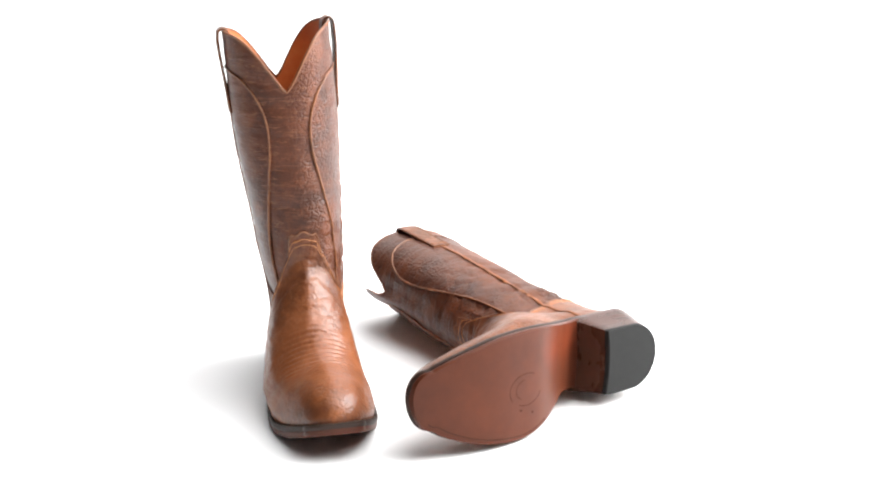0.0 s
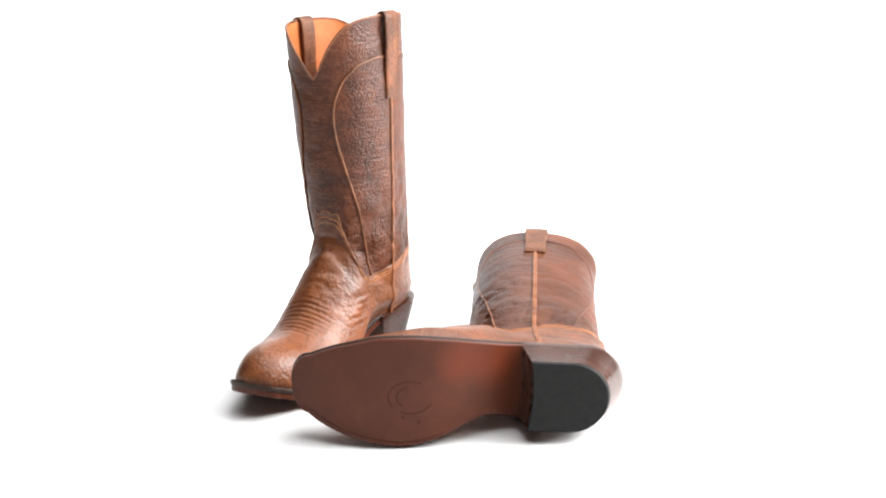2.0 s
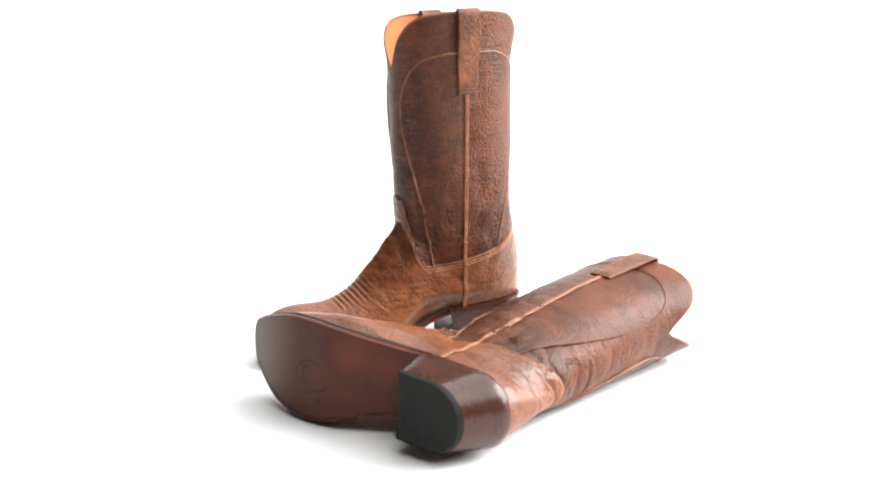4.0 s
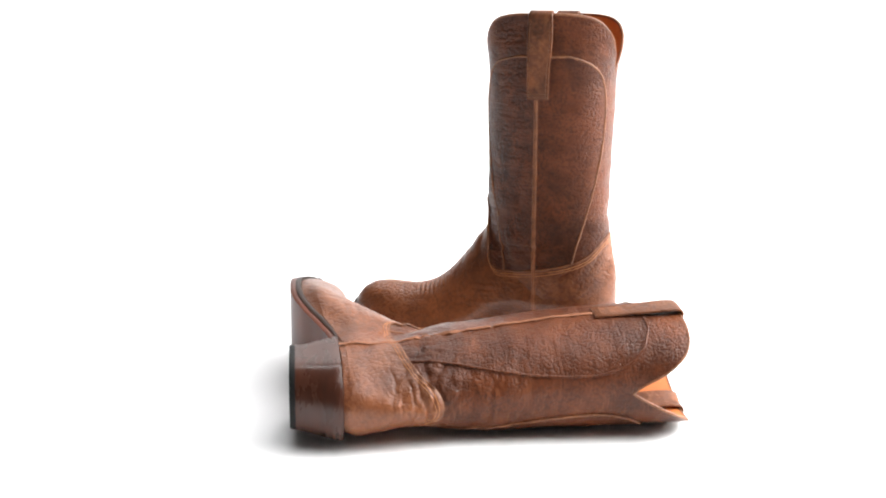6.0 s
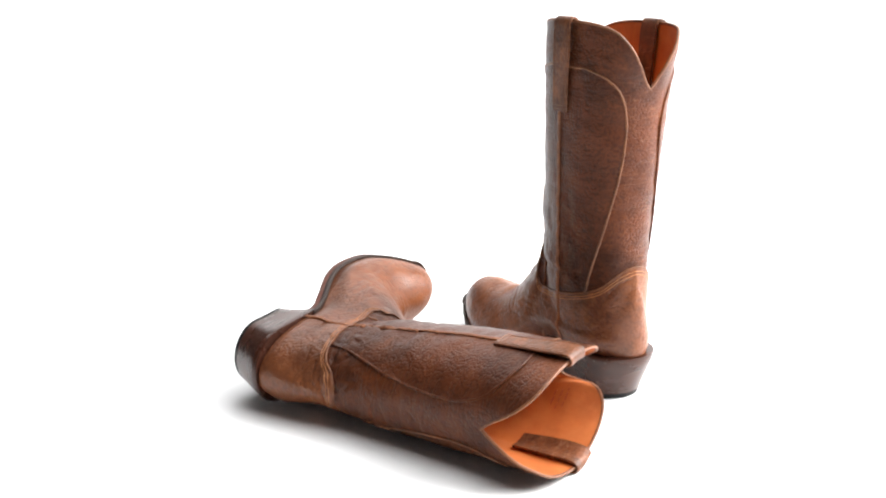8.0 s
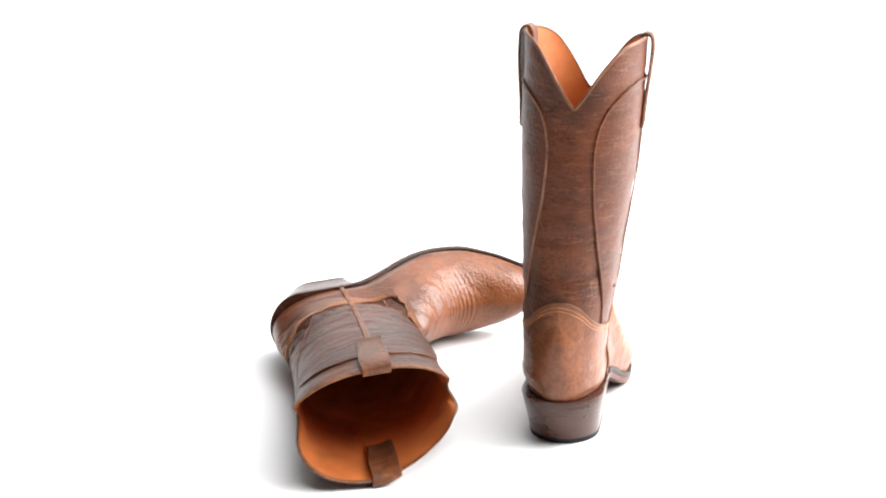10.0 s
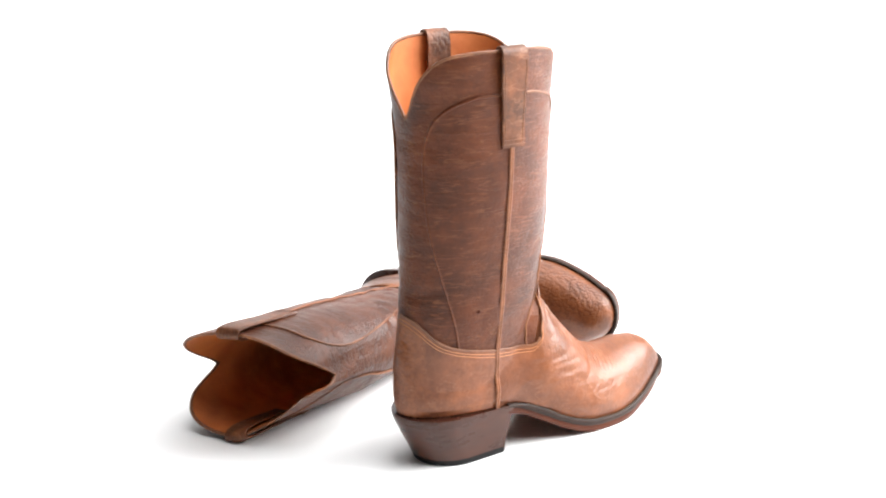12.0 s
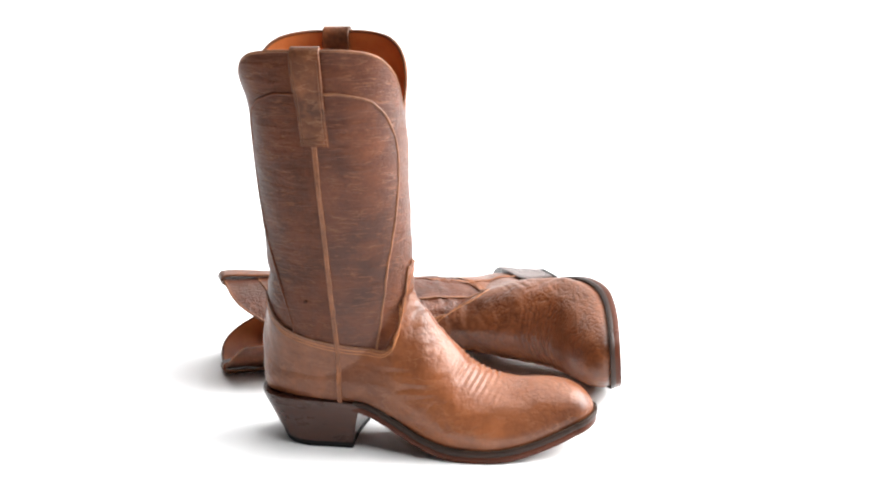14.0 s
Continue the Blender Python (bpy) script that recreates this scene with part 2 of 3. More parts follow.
def half_plan(y, rise=0.0):
    """Centre and half-width of the foot at the feather line."""
    back = np.sqrt(np.clip(1 - ((HEEL_C - np.minimum(y, HEEL_C)) / HEEL_R) ** 2, 0, 1))
    lat, med = (lat_side(y) - 2.5) * back, (med_side(y) - 2.5) * back
    over = np.clip(rise * 4.0, 0, 1)
    over = over * over * (3 - 2 * over)
    med = med + np.clip(waist_bulge(y), 0, None) * over * back
    lat = lat + np.clip(outer_bulge(y), 0, None) * over * back
    return (lat - med) / 2, (lat + med) / 2


def body(y, z):
    """Centre and squared half-width of the upper at the side-view place (y, z)."""
    zf, zc = feather(y), crest(y)
    zr = (z - zf) / np.maximum(zc - zf, 1.0)
    fc, fw = half_plan(y, np.clip(zr, 0, 1))
    zp = np.clip(zr, 0, None)
    taper = 2.05 + 0.35 * np.clip((y - 110) / 80, 0, 1)
    f2 = fw**2 * (1 - np.abs(zp) ** taper) * (1 + 0.10 * np.exp(-((zr - 0.18) / 0.2) ** 2))
    yb, yf, a = shaft_back(z), shaft_front(z), shaft_a(z)
    s2 = a**2 * (1 - ((y - (yb + yf) / 2) / ((yf - yb) / 2)) ** 2)
    k = 12.0 + 160.0 * np.clip((y - 5) / 40, 0, 1)
    w2 = 0.5 * (f2 + s2 + np.sqrt((f2 - s2) ** 2 + k * k)) - 0.5 * k * 0.35
    mixw = 1 / (1 + np.exp(-np.clip((s2 - f2) / 160.0, -30, 30)))
    return fc * (1 - mixw) + shaft_cx(z) * mixw, w2


def edge_from(p, d, reach=330.0):
    """Where the side outline is met from the inner place p along d."""
    r = np.arange(0, reach, 0.25)
    _, w2 = body(p[0] + d[0] * r, p[1] + d[1] * r)
    out = np.nonzero(w2 <= 0)[0]
    i = out[0] if len(out) else len(r) - 1
    at = r[i - 1] + 0.25 * w2[i - 1] / max(w2[i - 1] - w2[i], 1e-9)
    return np.array([p[0] + d[0] * at, p[1] + d[1] * at])


vamp_line = curve([(0, 130), (10, 129), (23, 123), (38, 112), (56, 104), (77, 98), (93, 94.5), (120, 91), (137, 91.5), (146, 97), (152, 109), (155.5, 124), (158, 137), (159.5, 147), (161.5, 155), (164.5, 160), (168.5, 158), (174, 159.5), (180, 163)])


def resample(pts, n):
    d = np.concatenate([[0], np.cumsum(np.linalg.norm(np.diff(pts, axis=0), axis=1))])
    q = np.linspace(0, d[-1], n)
    return np.stack([np.interp(q, d, pts[:, i]) for i in range(pts.shape[1])], 1)


def foot_grid(rings=190, around=220):
    """The vamp and counter as one ring grid from the feather line up to the scalloped top line."""
    core = (50.0, 47.0)
    front = np.array([edge_from(core, (math.cos(a), math.sin(a))) for a in np.radians(np.linspace(-5.2, 86, 260))])
    front = front[front[:, 1] <= 161.5]
    lowest = np.argmin(np.abs(front[:, 1] - feather(front[:, 0])) + 1e3 * (front[:, 0] < 150))
    front = resample(front[lowest:], rings)
    zb = np.linspace(46, 130, 200)
    back = resample(np.array([edge_from((-20, z), (-1, 0)) for z in zb]), rings)
    for _ in range(3):
        back = np.stack([np.convolve(np.pad(back[:, c], 25, mode="reflect", reflect_type="odd"), np.ones(51) / 51, mode="valid") for c in (0, 1)], 1)
    half = around // 2
    ang = np.linspace(0, math.pi, half + 1)
    s = (1 - np.cos(ang)) / 2
    p = np.zeros((rings, around, 3))
    deg = np.degrees(ang)
    top_z = vamp_line(deg) + 2.6 * np.sin(2 * math.pi * (deg - 140) / 7.5) * np.clip((deg - 138) / 4, 0, 1) * np.clip((164 - deg) / 4, 0, 1)
    for i in range(rings):
        k = i / (rings - 1)
        b, f = np.array([np.interp(i * (0.35 + 0.65 * k), np.arange(rings), back[:, c]) for c in (0, 1)]), front[i]
        y = b[0] + (f[0] - b[0]) * s
        chord = b[1] + (f[1] - b[1]) * s
        yb0 = back[0][0] + (front[0][0] - back[0][0]) * s
        low = feather(yb0) - (back[0][1] + (front[0][1] - back[0][1]) * s)
        high = top_z - (back[-1][1] + (front[-1][1] - back[-1][1]) * s)
        z = chord + (1 - k) ** 1.2 * low + k**2.2 * high - 26 * k * (1 - k) * np.sin(math.pi * s) ** 0.8 * 1.6
        h = z - feather(y)
        z = feather(y) + 0.5 * (h + np.sqrt(h * h + (14 * k * np.sin(math.pi * s) ** 1.5) ** 2)) * (k > 0)
        c, w2 = body(y, z)
        w = np.sqrt(np.clip(w2, 0, None))
        w[0] = w[-1] = 0
        p[i, : half + 1] = np.stack([c + w, y, z], 1)
        p[i, half + 1:] = np.stack([c - w, y, z], 1)[1:-1][::-1]
    return p


scallop = curve([(0, 290), (5, 296.5), (13, 309), (20, 319), (28, 328), (36, 335), (47, 340.5), (60, 343.5), (75, 345), (90, 345)])


def smooth_rings(p, times=4):
    """Soften the grid, holding its first and last rings' heights."""
    for _ in range(times):
        q = (np.roll(p, 1, 1) + np.roll(p, -1, 1)) / 2
        half = p.shape[1] // 2
        idx = np.arange(p.shape[1])
        w = np.exp(-(((idx - half) / 20.0) ** 2)) + np.exp(-((np.minimum(idx, p.shape[1] - idx) / 14.0) ** 2))
        hold = np.clip((1 - np.linspace(0, 1, p.shape[0])) * 9, 0.06, 1)
        p = p + (q - p) * 0.6 * w[None, :, None] * hold[:, None, None]
    return p


def top_line(ang, cx_off):
    """Height of the scalloped shaft top at the angle (0 back, pi front); cx_off: sideways from the centre, -1 to 1."""
    from_v = np.degrees(np.arcsin(np.clip(np.abs(np.sin(ang)), 0, 1)))
    return scallop(from_v) - 3.5 * cx_off


def shaft_point(ang, z, out=0.0):
    """Place on the shaft at the angle and height; out: millimetres outwards. Angle 0 is the back, 90 the lateral side."""
    yb, yf, a, cx = shaft_back(z), shaft_front(z), shaft_a(z), shaft_cx(z)
    b = (yf - yb) / 2
    nx, ny = np.sin(ang) / a, -np.cos(ang) / b
    ln = np.sqrt(nx**2 + ny**2)
    full = np.clip((z - 95) / 45, 0, 1) * np.clip(-np.cos(ang) * np.sin(ang) * 4, 0, 1)
    e = 1 - np.maximum(0.16 * np.clip((z - 240) / 90, 0, 1), 0.15 * full)
    y = (yb + yf) / 2 - b * np.sign(np.cos(ang)) * np.abs(np.cos(ang)) ** e
    x = cx + a * np.sign(np.sin(ang)) * np.abs(np.sin(ang)) ** e
    c, w2 = body(y, z)
    wide = np.abs(c + np.sign(np.sin(ang)) * np.sqrt(np.clip(w2, 0, None)) - cx) - np.abs(x - cx)
    x = x + np.sign(np.sin(ang)) * np.clip(wide, 0, 12) * np.clip((150 - z) / 25, 0, 1)
    return np.stack([x + out * nx / ln, y + out * ny / ln, z + 0 * ang], -1)


def over_shaft(p):
    """Push the upper part of the vamp out to where the shaft's leather runs beneath it."""
    z = p[..., 2]
    cx, cy = shaft_cx(z), (shaft_back(z) + shaft_front(z)) / 2
    u, w = (p[..., 0] - cx) / shaft_a(z), (p[..., 1] - cy) / ((shaft_front(z) - shaft_back(z)) / 2)
    r = np.maximum(np.hypot(u, w), 1e-6)
    full = np.clip((z - 95) / 45, 0, 1) * np.clip(u * w / r**2 * 4, 0, 1)
    e = 1 - 0.15 * full
    f = np.abs(u) ** (2 / e) + np.abs(w) ** (2 / e)
    grow = np.maximum(f, 0.5) ** (-e / 2)
    grow = 1 + np.clip(grow - 1, 0, 0.12) * np.clip((z - 92) / 18, 0, 1) * np.clip(p[..., 1] / 15, 0, 1)
    out = p.copy()
    out[..., 0] = cx + (p[..., 0] - cx) * grow
    out[..., 1] = cy + (p[..., 1] - cy) * grow
    return out


MM = 0.001


def sole_outline(y, grow):
    """Lateral and medial edges of the sole at y, grown by so many millimetres."""
    y = np.asarray(y, float)
    back = np.sqrt(np.clip(1 - ((HEEL_C - np.minimum(y, HEEL_C)) / (HEEL_R + grow)) ** 2, 0, 1))
    q = np.clip((y - HEEL_C) / (215.0 + grow - HEEL_C), 0, 1) * (215.0 - HEEL_C) + HEEL_C
    toe = np.clip((215.0 - q) / 14.0, 0, 1) ** 0.5
    yy = np.where(y > HEEL_C, q, y)
    return (lat_side(yy) + grow * toe) * back, (med_side(yy) + grow * toe) * back


def slab(y0, y1, grow, under, over, across=13, along=120, tuck=0.6):
    """A sole-shaped layer between two height curves, with softened edges."""
    a = np.linspace(0, math.pi, along)
    y = y0 + (y1 - y0) * np.sin(a / 2)
    lat, med = sole_outline(y, grow)
    lo, hi = under(y), over(y)
    th = hi - lo
    rings = []
    for u in np.linspace(0, 1, across):
        rings.append(np.stack([(-med + tuck) + (lat + med - 2 * tuck) * u, y, lo], 1))
    for f in (0.25, 0.5, 0.75):
        rings.append(np.stack([lat, y, lo + th * f], 1))
    for u in np.linspace(1, 0, across):
        rings.append(np.stack([(-med + tuck) + (lat + med - 2 * tuck) * u, y, hi], 1))
    for f in (0.75, 0.5, 0.25):
        rings.append(np.stack([-med, y, lo + th * f], 1))
    p = np.stack(rings, 1)
    m = p.shape[1]
    faces = grid_faces(along, m, True)
    faces = [tuple(reversed(f)) for f in faces]
    faces += [tuple(range(m))]
    return p.reshape(-1, 3) * MM, faces


def d_ring(hw, yb, yf, x0=0.0, hollow=2.5, n=40):
    """A heel-shaped outline: round at the back, slightly hollow across the breast."""
    pts = []
    yc = yb + hw * 1.05
    for k in range(n + 1):
        a = math.pi * k / n
        pts.append((x0 - hw * math.cos(a), yc - (yc - yb) * math.sin(a)))
    side = [(x0 + hw, yc + (yf - yc) * f) for f in (0.25, 0.5, 0.75, 0.96)]
    breast = [(x0 + hw * (1 - 2 * f) * 0.985, yf - hollow * math.sin(math.pi * f)) for f in (0.0, 0.12, 0.3, 0.5, 0.7, 0.88, 1.0)]
    other = [(x0 - hw, yc + (yf - yc) * f) for f in (0.96, 0.75, 0.5, 0.25)]
    return pts + side + breast + other


def heel_block(levels):
    """Levels: (height at the back, height at the breast, half-width, back, breast)."""
    rings = []
    for zb, zf, hw, yb, yf in levels:
        r = d_ring(hw, yb, yf, x0=0.5)
        rings.append([(x, y, zb + (zf - zb) * (y - yb) / (yf - yb)) for x, y in r])
    p = np.array(rings)
    n, m = p.shape[:2]
    faces = grid_faces(n, m, True) + [tuple(reversed(range(m))), tuple(range((n - 1) * m, n * m))]
    return p.reshape(-1, 3) * MM, faces


wing_rear = curve([(86, 68), (105, 62), (120, 57), (140, 49), (155, 43), (185, 33), (212, 25.5), (240, 21.5), (264, 21), (280, 25), (294, 35), (303, 50), (309, 68)])
wing_front = curve([(80, 132), (101, 132), (135, 133.5), (165, 138), (183, 143.5), (212, 152), (238, 158), (264, 158.5), (280, 153), (296, 140), (305, 124), (309, 106)])


def wing_path(side):
    """The stitched cord of a wing: up its rear edge, across under the pull strap, down its front edge."""
    z1 = 101 + 208 * np.sin(np.linspace(0, math.pi / 2, 70))
    z2 = 309 - 218 * (1 - np.cos(np.linspace(0, math.pi / 2, 70)))
    top = np.linspace(68, 106, 12)[1:-1]
    ang = np.concatenate([wing_rear(z1), top, wing_front(z2)])
    z = np.concatenate([z1, np.full(len(top), 309.0), z2])
    ang = np.radians(ang)
    if side < 0:
        ang = 2 * math.pi - ang
    return ang, z


def surface(ang, z, out):
    p = shaft_point(ang, z, out)
    q = shaft_point(ang, z, out + 1.0)
    return p, q - p


def build_boot(label, mirror, lean, slump):
    boot = tagged(new("cowboy_boot"), label, "boot", group="pair of boots")
    boot.empty_display_size = 0.05

    def add(name, v, f, mat, parent=boot, lab="", smooth=True):
        v = np.array(v, float)
        k = np.clip(v[:, 2] - 0.095, 0, None)
        press = slump * np.clip((v[:, 2] - 0.12) / 0.2, 0, 1)
        cx, cy = shaft_cx(v[:, 2] * 1000) * MM, (shaft_back(v[:, 2] * 1000) + shaft_front(v[:, 2] * 1000)) / 2 * MM
        v[:, 0] = cx + (v[:, 0] - cx) * (1 - press)
        fore = np.clip((v[:, 1] - cy) / 0.02, 0, 1) * np.clip((v[:, 0] - cx) / 0.015 + 0.5, 0, 1)
        v[:, 1] = cy + (v[:, 1] - cy) * (1 + (0.75 - 1.45 * fore) * press)
        inner = np.clip((cx - v[:, 0]) / 0.035, 0, 1) * np.clip((0.062 - v[:, 1]) / 0.03, 0, 1)
        v[:, 0] += slump * 0.17 * inner * np.exp(-(((v[:, 2] - 0.104) / 0.03) ** 2))
        z = v[:, 2] * 1000
        nip = 0.27 * np.clip((z - 225) / 90, 0, 1) * (slump > 0) * np.clip((cx - v[:, 0]) / 0.02, 0, 1)
        u = np.clip((v[:, 1] - cy) / 0.064, 0, 0.96)
        v[:, 0] = cx + (v[:, 0] - cx) * ((1 - u) / (1 + u)) ** nip
        upper = np.clip((66 - v[:, 1] * 1000) / 14, 0, 1) * np.clip((z - 72) / 22, 0, 1) * np.clip((300 - z) / 60, 0, 1)
        inward = np.clip((cx - v[:, 0]) / 0.03 + 0.35, 0.25, 1) * np.clip((v[:, 1] - cy) / 0.03 + 1.6, 0.25, 1)
        amount = (inward if slump == 0 else 1.0) * upper * (0.5 + (2.0 + 14 * slump) * np.exp(-(((z - 118) / 24) ** 2)) + (1.1 + 4 * slump) * np.exp(-(((z - 175) / 30) ** 2)))
        if amount.max() > 0:
            fold = np.zeros(len(v))
            for i in np.nonzero(amount > 0.02)[0]:
                q = Vector(v[i]) * 1000
                wave = noise.noise(Vector((q.x * 0.022 + 3, q.y * 0.026, q.z * 0.045 + 0.4 * noise.noise(q * 0.03))))
                fine = noise.noise(Vector((q.x * 0.045, q.y * 0.05 + 7, q.z * 0.11)))
                fold[i] = 0.45 * wave - 0.75 * math.exp(-((wave / 0.10) ** 2)) - 0.4 * math.exp(-((fine / 0.13) ** 2)) + 0.35
            out = np.stack([v[:, 0] - cx, v[:, 1] - cy], 1)
            out /= np.maximum(np.linalg.norm(out, axis=1, keepdims=True), 1e-6)
            v[:, :2] += out * (fold * amount * MM)[:, None]
        v[:, 0] += lean[0] * k
        v[:, 1] += lean[1] * k
        return part(name, v, f, mat, parent, lab, mirror, smooth)

    # shaft: outer leather with a turned-in rim
    around = 200
    ang = np.linspace(0, 2 * math.pi, around, endpoint=False)
    topz = top_line(ang, np.sin(ang))
    low = np.maximum(vamp_line(np.degrees(np.minimum(ang, 2 * math.pi - ang))) - 14, 80)
    rows = []
    for k in np.linspace(0, 1, 130):
        z = low + (topz - low) * k
        p = shaft_point(ang, z)
        creases = np.array([noise.noise(Vector((x * 0.02, y * 0.02, h * 0.05))) + 0.6 * noise.noise(Vector((x * 0.05, y * 0.05 + 9, h * 0.11))) for x, y, h in p])
        fade = np.clip((z - low) / 30, 0, 1) * np.clip((topz - z) / 20, 0, 1)
        slack = 1.5 + 1.4 * np.exp(-((z - 140) / 28) ** 2)
        rows.append(shaft_point(ang, z, np.minimum(creases * fade * slack * 0.55, 0.3)))
    for drop, out in ((0.0, -0.9), (1.2, -1.7), (6.0, -1.9)):
        rows.append(shaft_point(ang, topz - drop, out))
    p = np.stack(rows)
    flat_p = p.reshape(-1, 3) * MM
    shaft_faces = grid_faces(len(p), around, True)
    for rear, name, mat, lab in ((False, "front_panel", FRONT, "dark brown pebbled leather shaft front"), (True, "back_panel", BACK, "warm brown creased leather shaft back")):
        v, f = compact(flat_p, [q for q in shaft_faces if (sum(flat_p[i][1] for i in q) / 4 < -0.0012) == rear])
        add(name, v, f, mat, lab=lab)
    # edge binding round the scalloped top
    pth = shaft_point(ang, topz + 0.2, -0.9)
    pth = np.concatenate([pth, pth[:1]])
    nrm = np.tile((0, 0, 1.0), (len(pth), 1))
    v, f = tube(pth, nrm, 1.35, sides=8, cap=False)
    add("top_binding", v * MM, f, CORD)
    # lining
    rows = [shaft_point(ang, 62 + (topz - 1.0 - 62) * k, -2.2 - 0.6 * math.sin(math.pi * k)) for k in np.linspace(0, 1, 60)]
    p = np.stack(rows)
    fl = [tuple(reversed(f)) for f in grid_faces(60, around, True)] + [tuple(range(around))]
    inside = add("lining", p.reshape(-1, 3) * MM, fl, LINING, lab="smooth orange-tan leather lining")
    # a faint unreadable stamp inside the shaft, as plain bars
    for row, spans in () if slump == 0 else ((306, ((128, 133), (135, 143), (145, 149))), (300, ((126, 131), (133, 137), (139, 147))), (294, ((130, 139), (141, 146)))):
        for a0, a1 in spans:
            aa = 2 * math.pi - np.radians(np.linspace(a0, a1, 10))
            pth, nn = surface(aa, np.full(10, float(row)), -3.0)
            v, f = tube(pth, -nn, 0.7, flat=0.5, sides=6)
            add("stamped_bar", v * MM, f, STAMP, parent=inside, lab="faint dark stamped bar")
    # wings and their cords
    for side in (1, -1):
        zs = 90 + 218.6 * np.sin(np.linspace(0.0, math.pi / 2, 70))
        us = np.linspace(0, 1, 60)
        pts = []
        for z in zs:
            a = np.radians(wing_rear(z) + (wing_front(z) - wing_rear(z)) * us)
            a = a if side > 0 else (2 * math.pi - a)[::-1]
            flat = shaft_point(a, np.full(60, z))
            low_z = 0.7 + 0.9 * math.exp(-(((z - 125) / 40) ** 2))
            bulge = np.array([0.75 + low_z * (0.9 * noise.noise(q * 0.035) + 0.75 * noise.noise(Vector((q.x * 0.06, q.y * 0.06, q.z * 0.13 + 4 * side)))) for q in map(Vector, flat)])
            pts.append(shaft_point(a, np.full(60, z), np.maximum(bulge, 0.35)))
        p = np.stack(pts)
        flat_p = p.reshape(-1, 3) * MM
        rear = {q: sum(flat_p[i][1] for i in q) / 4 < -0.0012 for q in grid_faces(70, 60)}
        v, f = compact(flat_p, [q for q in rear if not rear[q]])
        add("wing_panel", v, f, WING, lab="darker brown leather front wing panel")
        v, f = compact(flat_p, [q for q in rear if rear[q]])
        add("wing_panel", v, f, BACK_WING, lab="warm brown leather rear wing panel")
        a, z = wing_path(side)
        pth, nrm = surface(a, z, 0.7)
        cut = 74
        for lo, hi, mat, lab in ((0, cut + 1, BACK if side > 0 else CORD, "raised corded rear edge"), (cut, len(pth), CORD, "raised tan corded front edge")):
            v, f = tube(pth[lo:hi], nrm[lo:hi], 1.15, flat=0.9)
            add("wing_cord", v * MM, f, mat, lab=lab)
    # a small dark scar in the hide beside the outer seam
    if slump == 0:
        aa = np.radians(np.linspace(71.8, 73.8, 7))
        pth, nn = surface(aa, np.linspace(133.4, 134.8, 7), 1.9)
        v, f = tube(pth, nn, 1.2, flat=0.4, sides=8)
        add("scar", v * MM, f, INK, lab="small dark scar in the leather")
    # vamp and counter
    g = foot_grid()
    g = smooth_rings(g, 36)
    g = over_shaft(g)
    nr = grid_normals(g)
    rings, around = g.shape[:2]
    x, y, z = g[..., 0], g[..., 1], g[..., 2]
    u = 0.82 * y - 0.57 * z
    cen = np.clip(1 - (np.abs(x - 3) / 30) ** 4, 0, 1) * (z > feather(y) + 15)
    win = np.clip((y - 96) / 6, 0, 1) * np.clip((139 - y) / 5, 0, 1) * cen
    ridge = 0.62 * win * np.cos(2 * math.pi * u / 5.4)
    lump = np.zeros_like(x)
    for i in range(rings):
        for j in range(around):
            q = Vector((x[i, j], y[i, j], z[i, j]))
            lump[i, j] = 0.7 * noise.noise(q * 0.035) + 0.35 * noise.noise(q * 0.09) + 0.16 * noise.noise(Vector((q.x * 0.16, q.y * 0.28, q.z * 0.28)))
    flex = np.exp(-((y - 70) / 28) ** 2) * np.clip((z - 40) / 30, 0, 1)
    crease = 1.0 * flex * np.array([[noise.noise(Vector((a * 0.05, b * 0.03, c * 0.22))) for a, b, c in row] for row in g])
    def furrow(a, b, c, f):
        return 1 - min(1.0, abs(noise.noise(Vector((a * f, b * f * 0.8 + 5 * mirror, c * f)))) * 5.0)

    zone = np.exp(-(((y - 98) / 42) ** 2)) * np.clip((z - feather(y) - 10) / 14, 0, 1)
    wrinkle = np.array([[furrow(a, b, c, 0.055) * 0.6 + furrow(a + 9, b, c, 0.12) * 0.4 for a, b, c in row] for row in g])
    crease = crease - (0.55 if slump == 0 else 0.85) * zone * wrinkle
    uneven = np.array([[0.75 + 0.9 * noise.noise(Vector((a * 0.05, b * 0.05, c * 0.05 + 3))) for a, b, c in row] for row in g])
    ridge = ridge * np.clip(uneven, 0.15, 1.3)
    k = np.linspace(0, 1, rings)[:, None]
    lift = 1.1 * np.clip(k * 6, 0, 1) + 0.7 * np.clip((k - 0.75) / 0.15, 0, 1)
    g = g + nr * (ridge + lump * np.clip(k * 8, 0, 1) + crease + lift)[..., None]
    rim = g[-1] - nr[-1] * 1.6 - np.array((0, 0, 0.3))
    axis = np.stack([shaft_cx(rim[:, 2]), (shaft_back(rim[:, 2]) + shaft_front(rim[:, 2])) / 2], 1)
    way = axis - rim[:, :2]
    way /= np.linalg.norm(way, axis=1, keepdims=True)
    tuck = rim + np.concatenate([way * 9.0, np.full((around, 1), 0.5)], 1)
    allp = np.concatenate([g.reshape(-1, 3), rim, tuck]) * MM
    faces = grid_faces(rings + 2, around, True)
    mid = {}
    for fc in faces:
        mid[fc] = sum(allp[i][1] for i in fc) / 4 < 0.0012
    v, f = compact(allp, [q for q in faces if not mid[q]])
    add("vamp", v, f, VAMP, lab="burnished tan leather vamp with ridged instep")
    v, f = compact(allp, [q for q in faces if mid[q]])
    add("counter", v, f, VAMP, lab="tan leather heel counter")
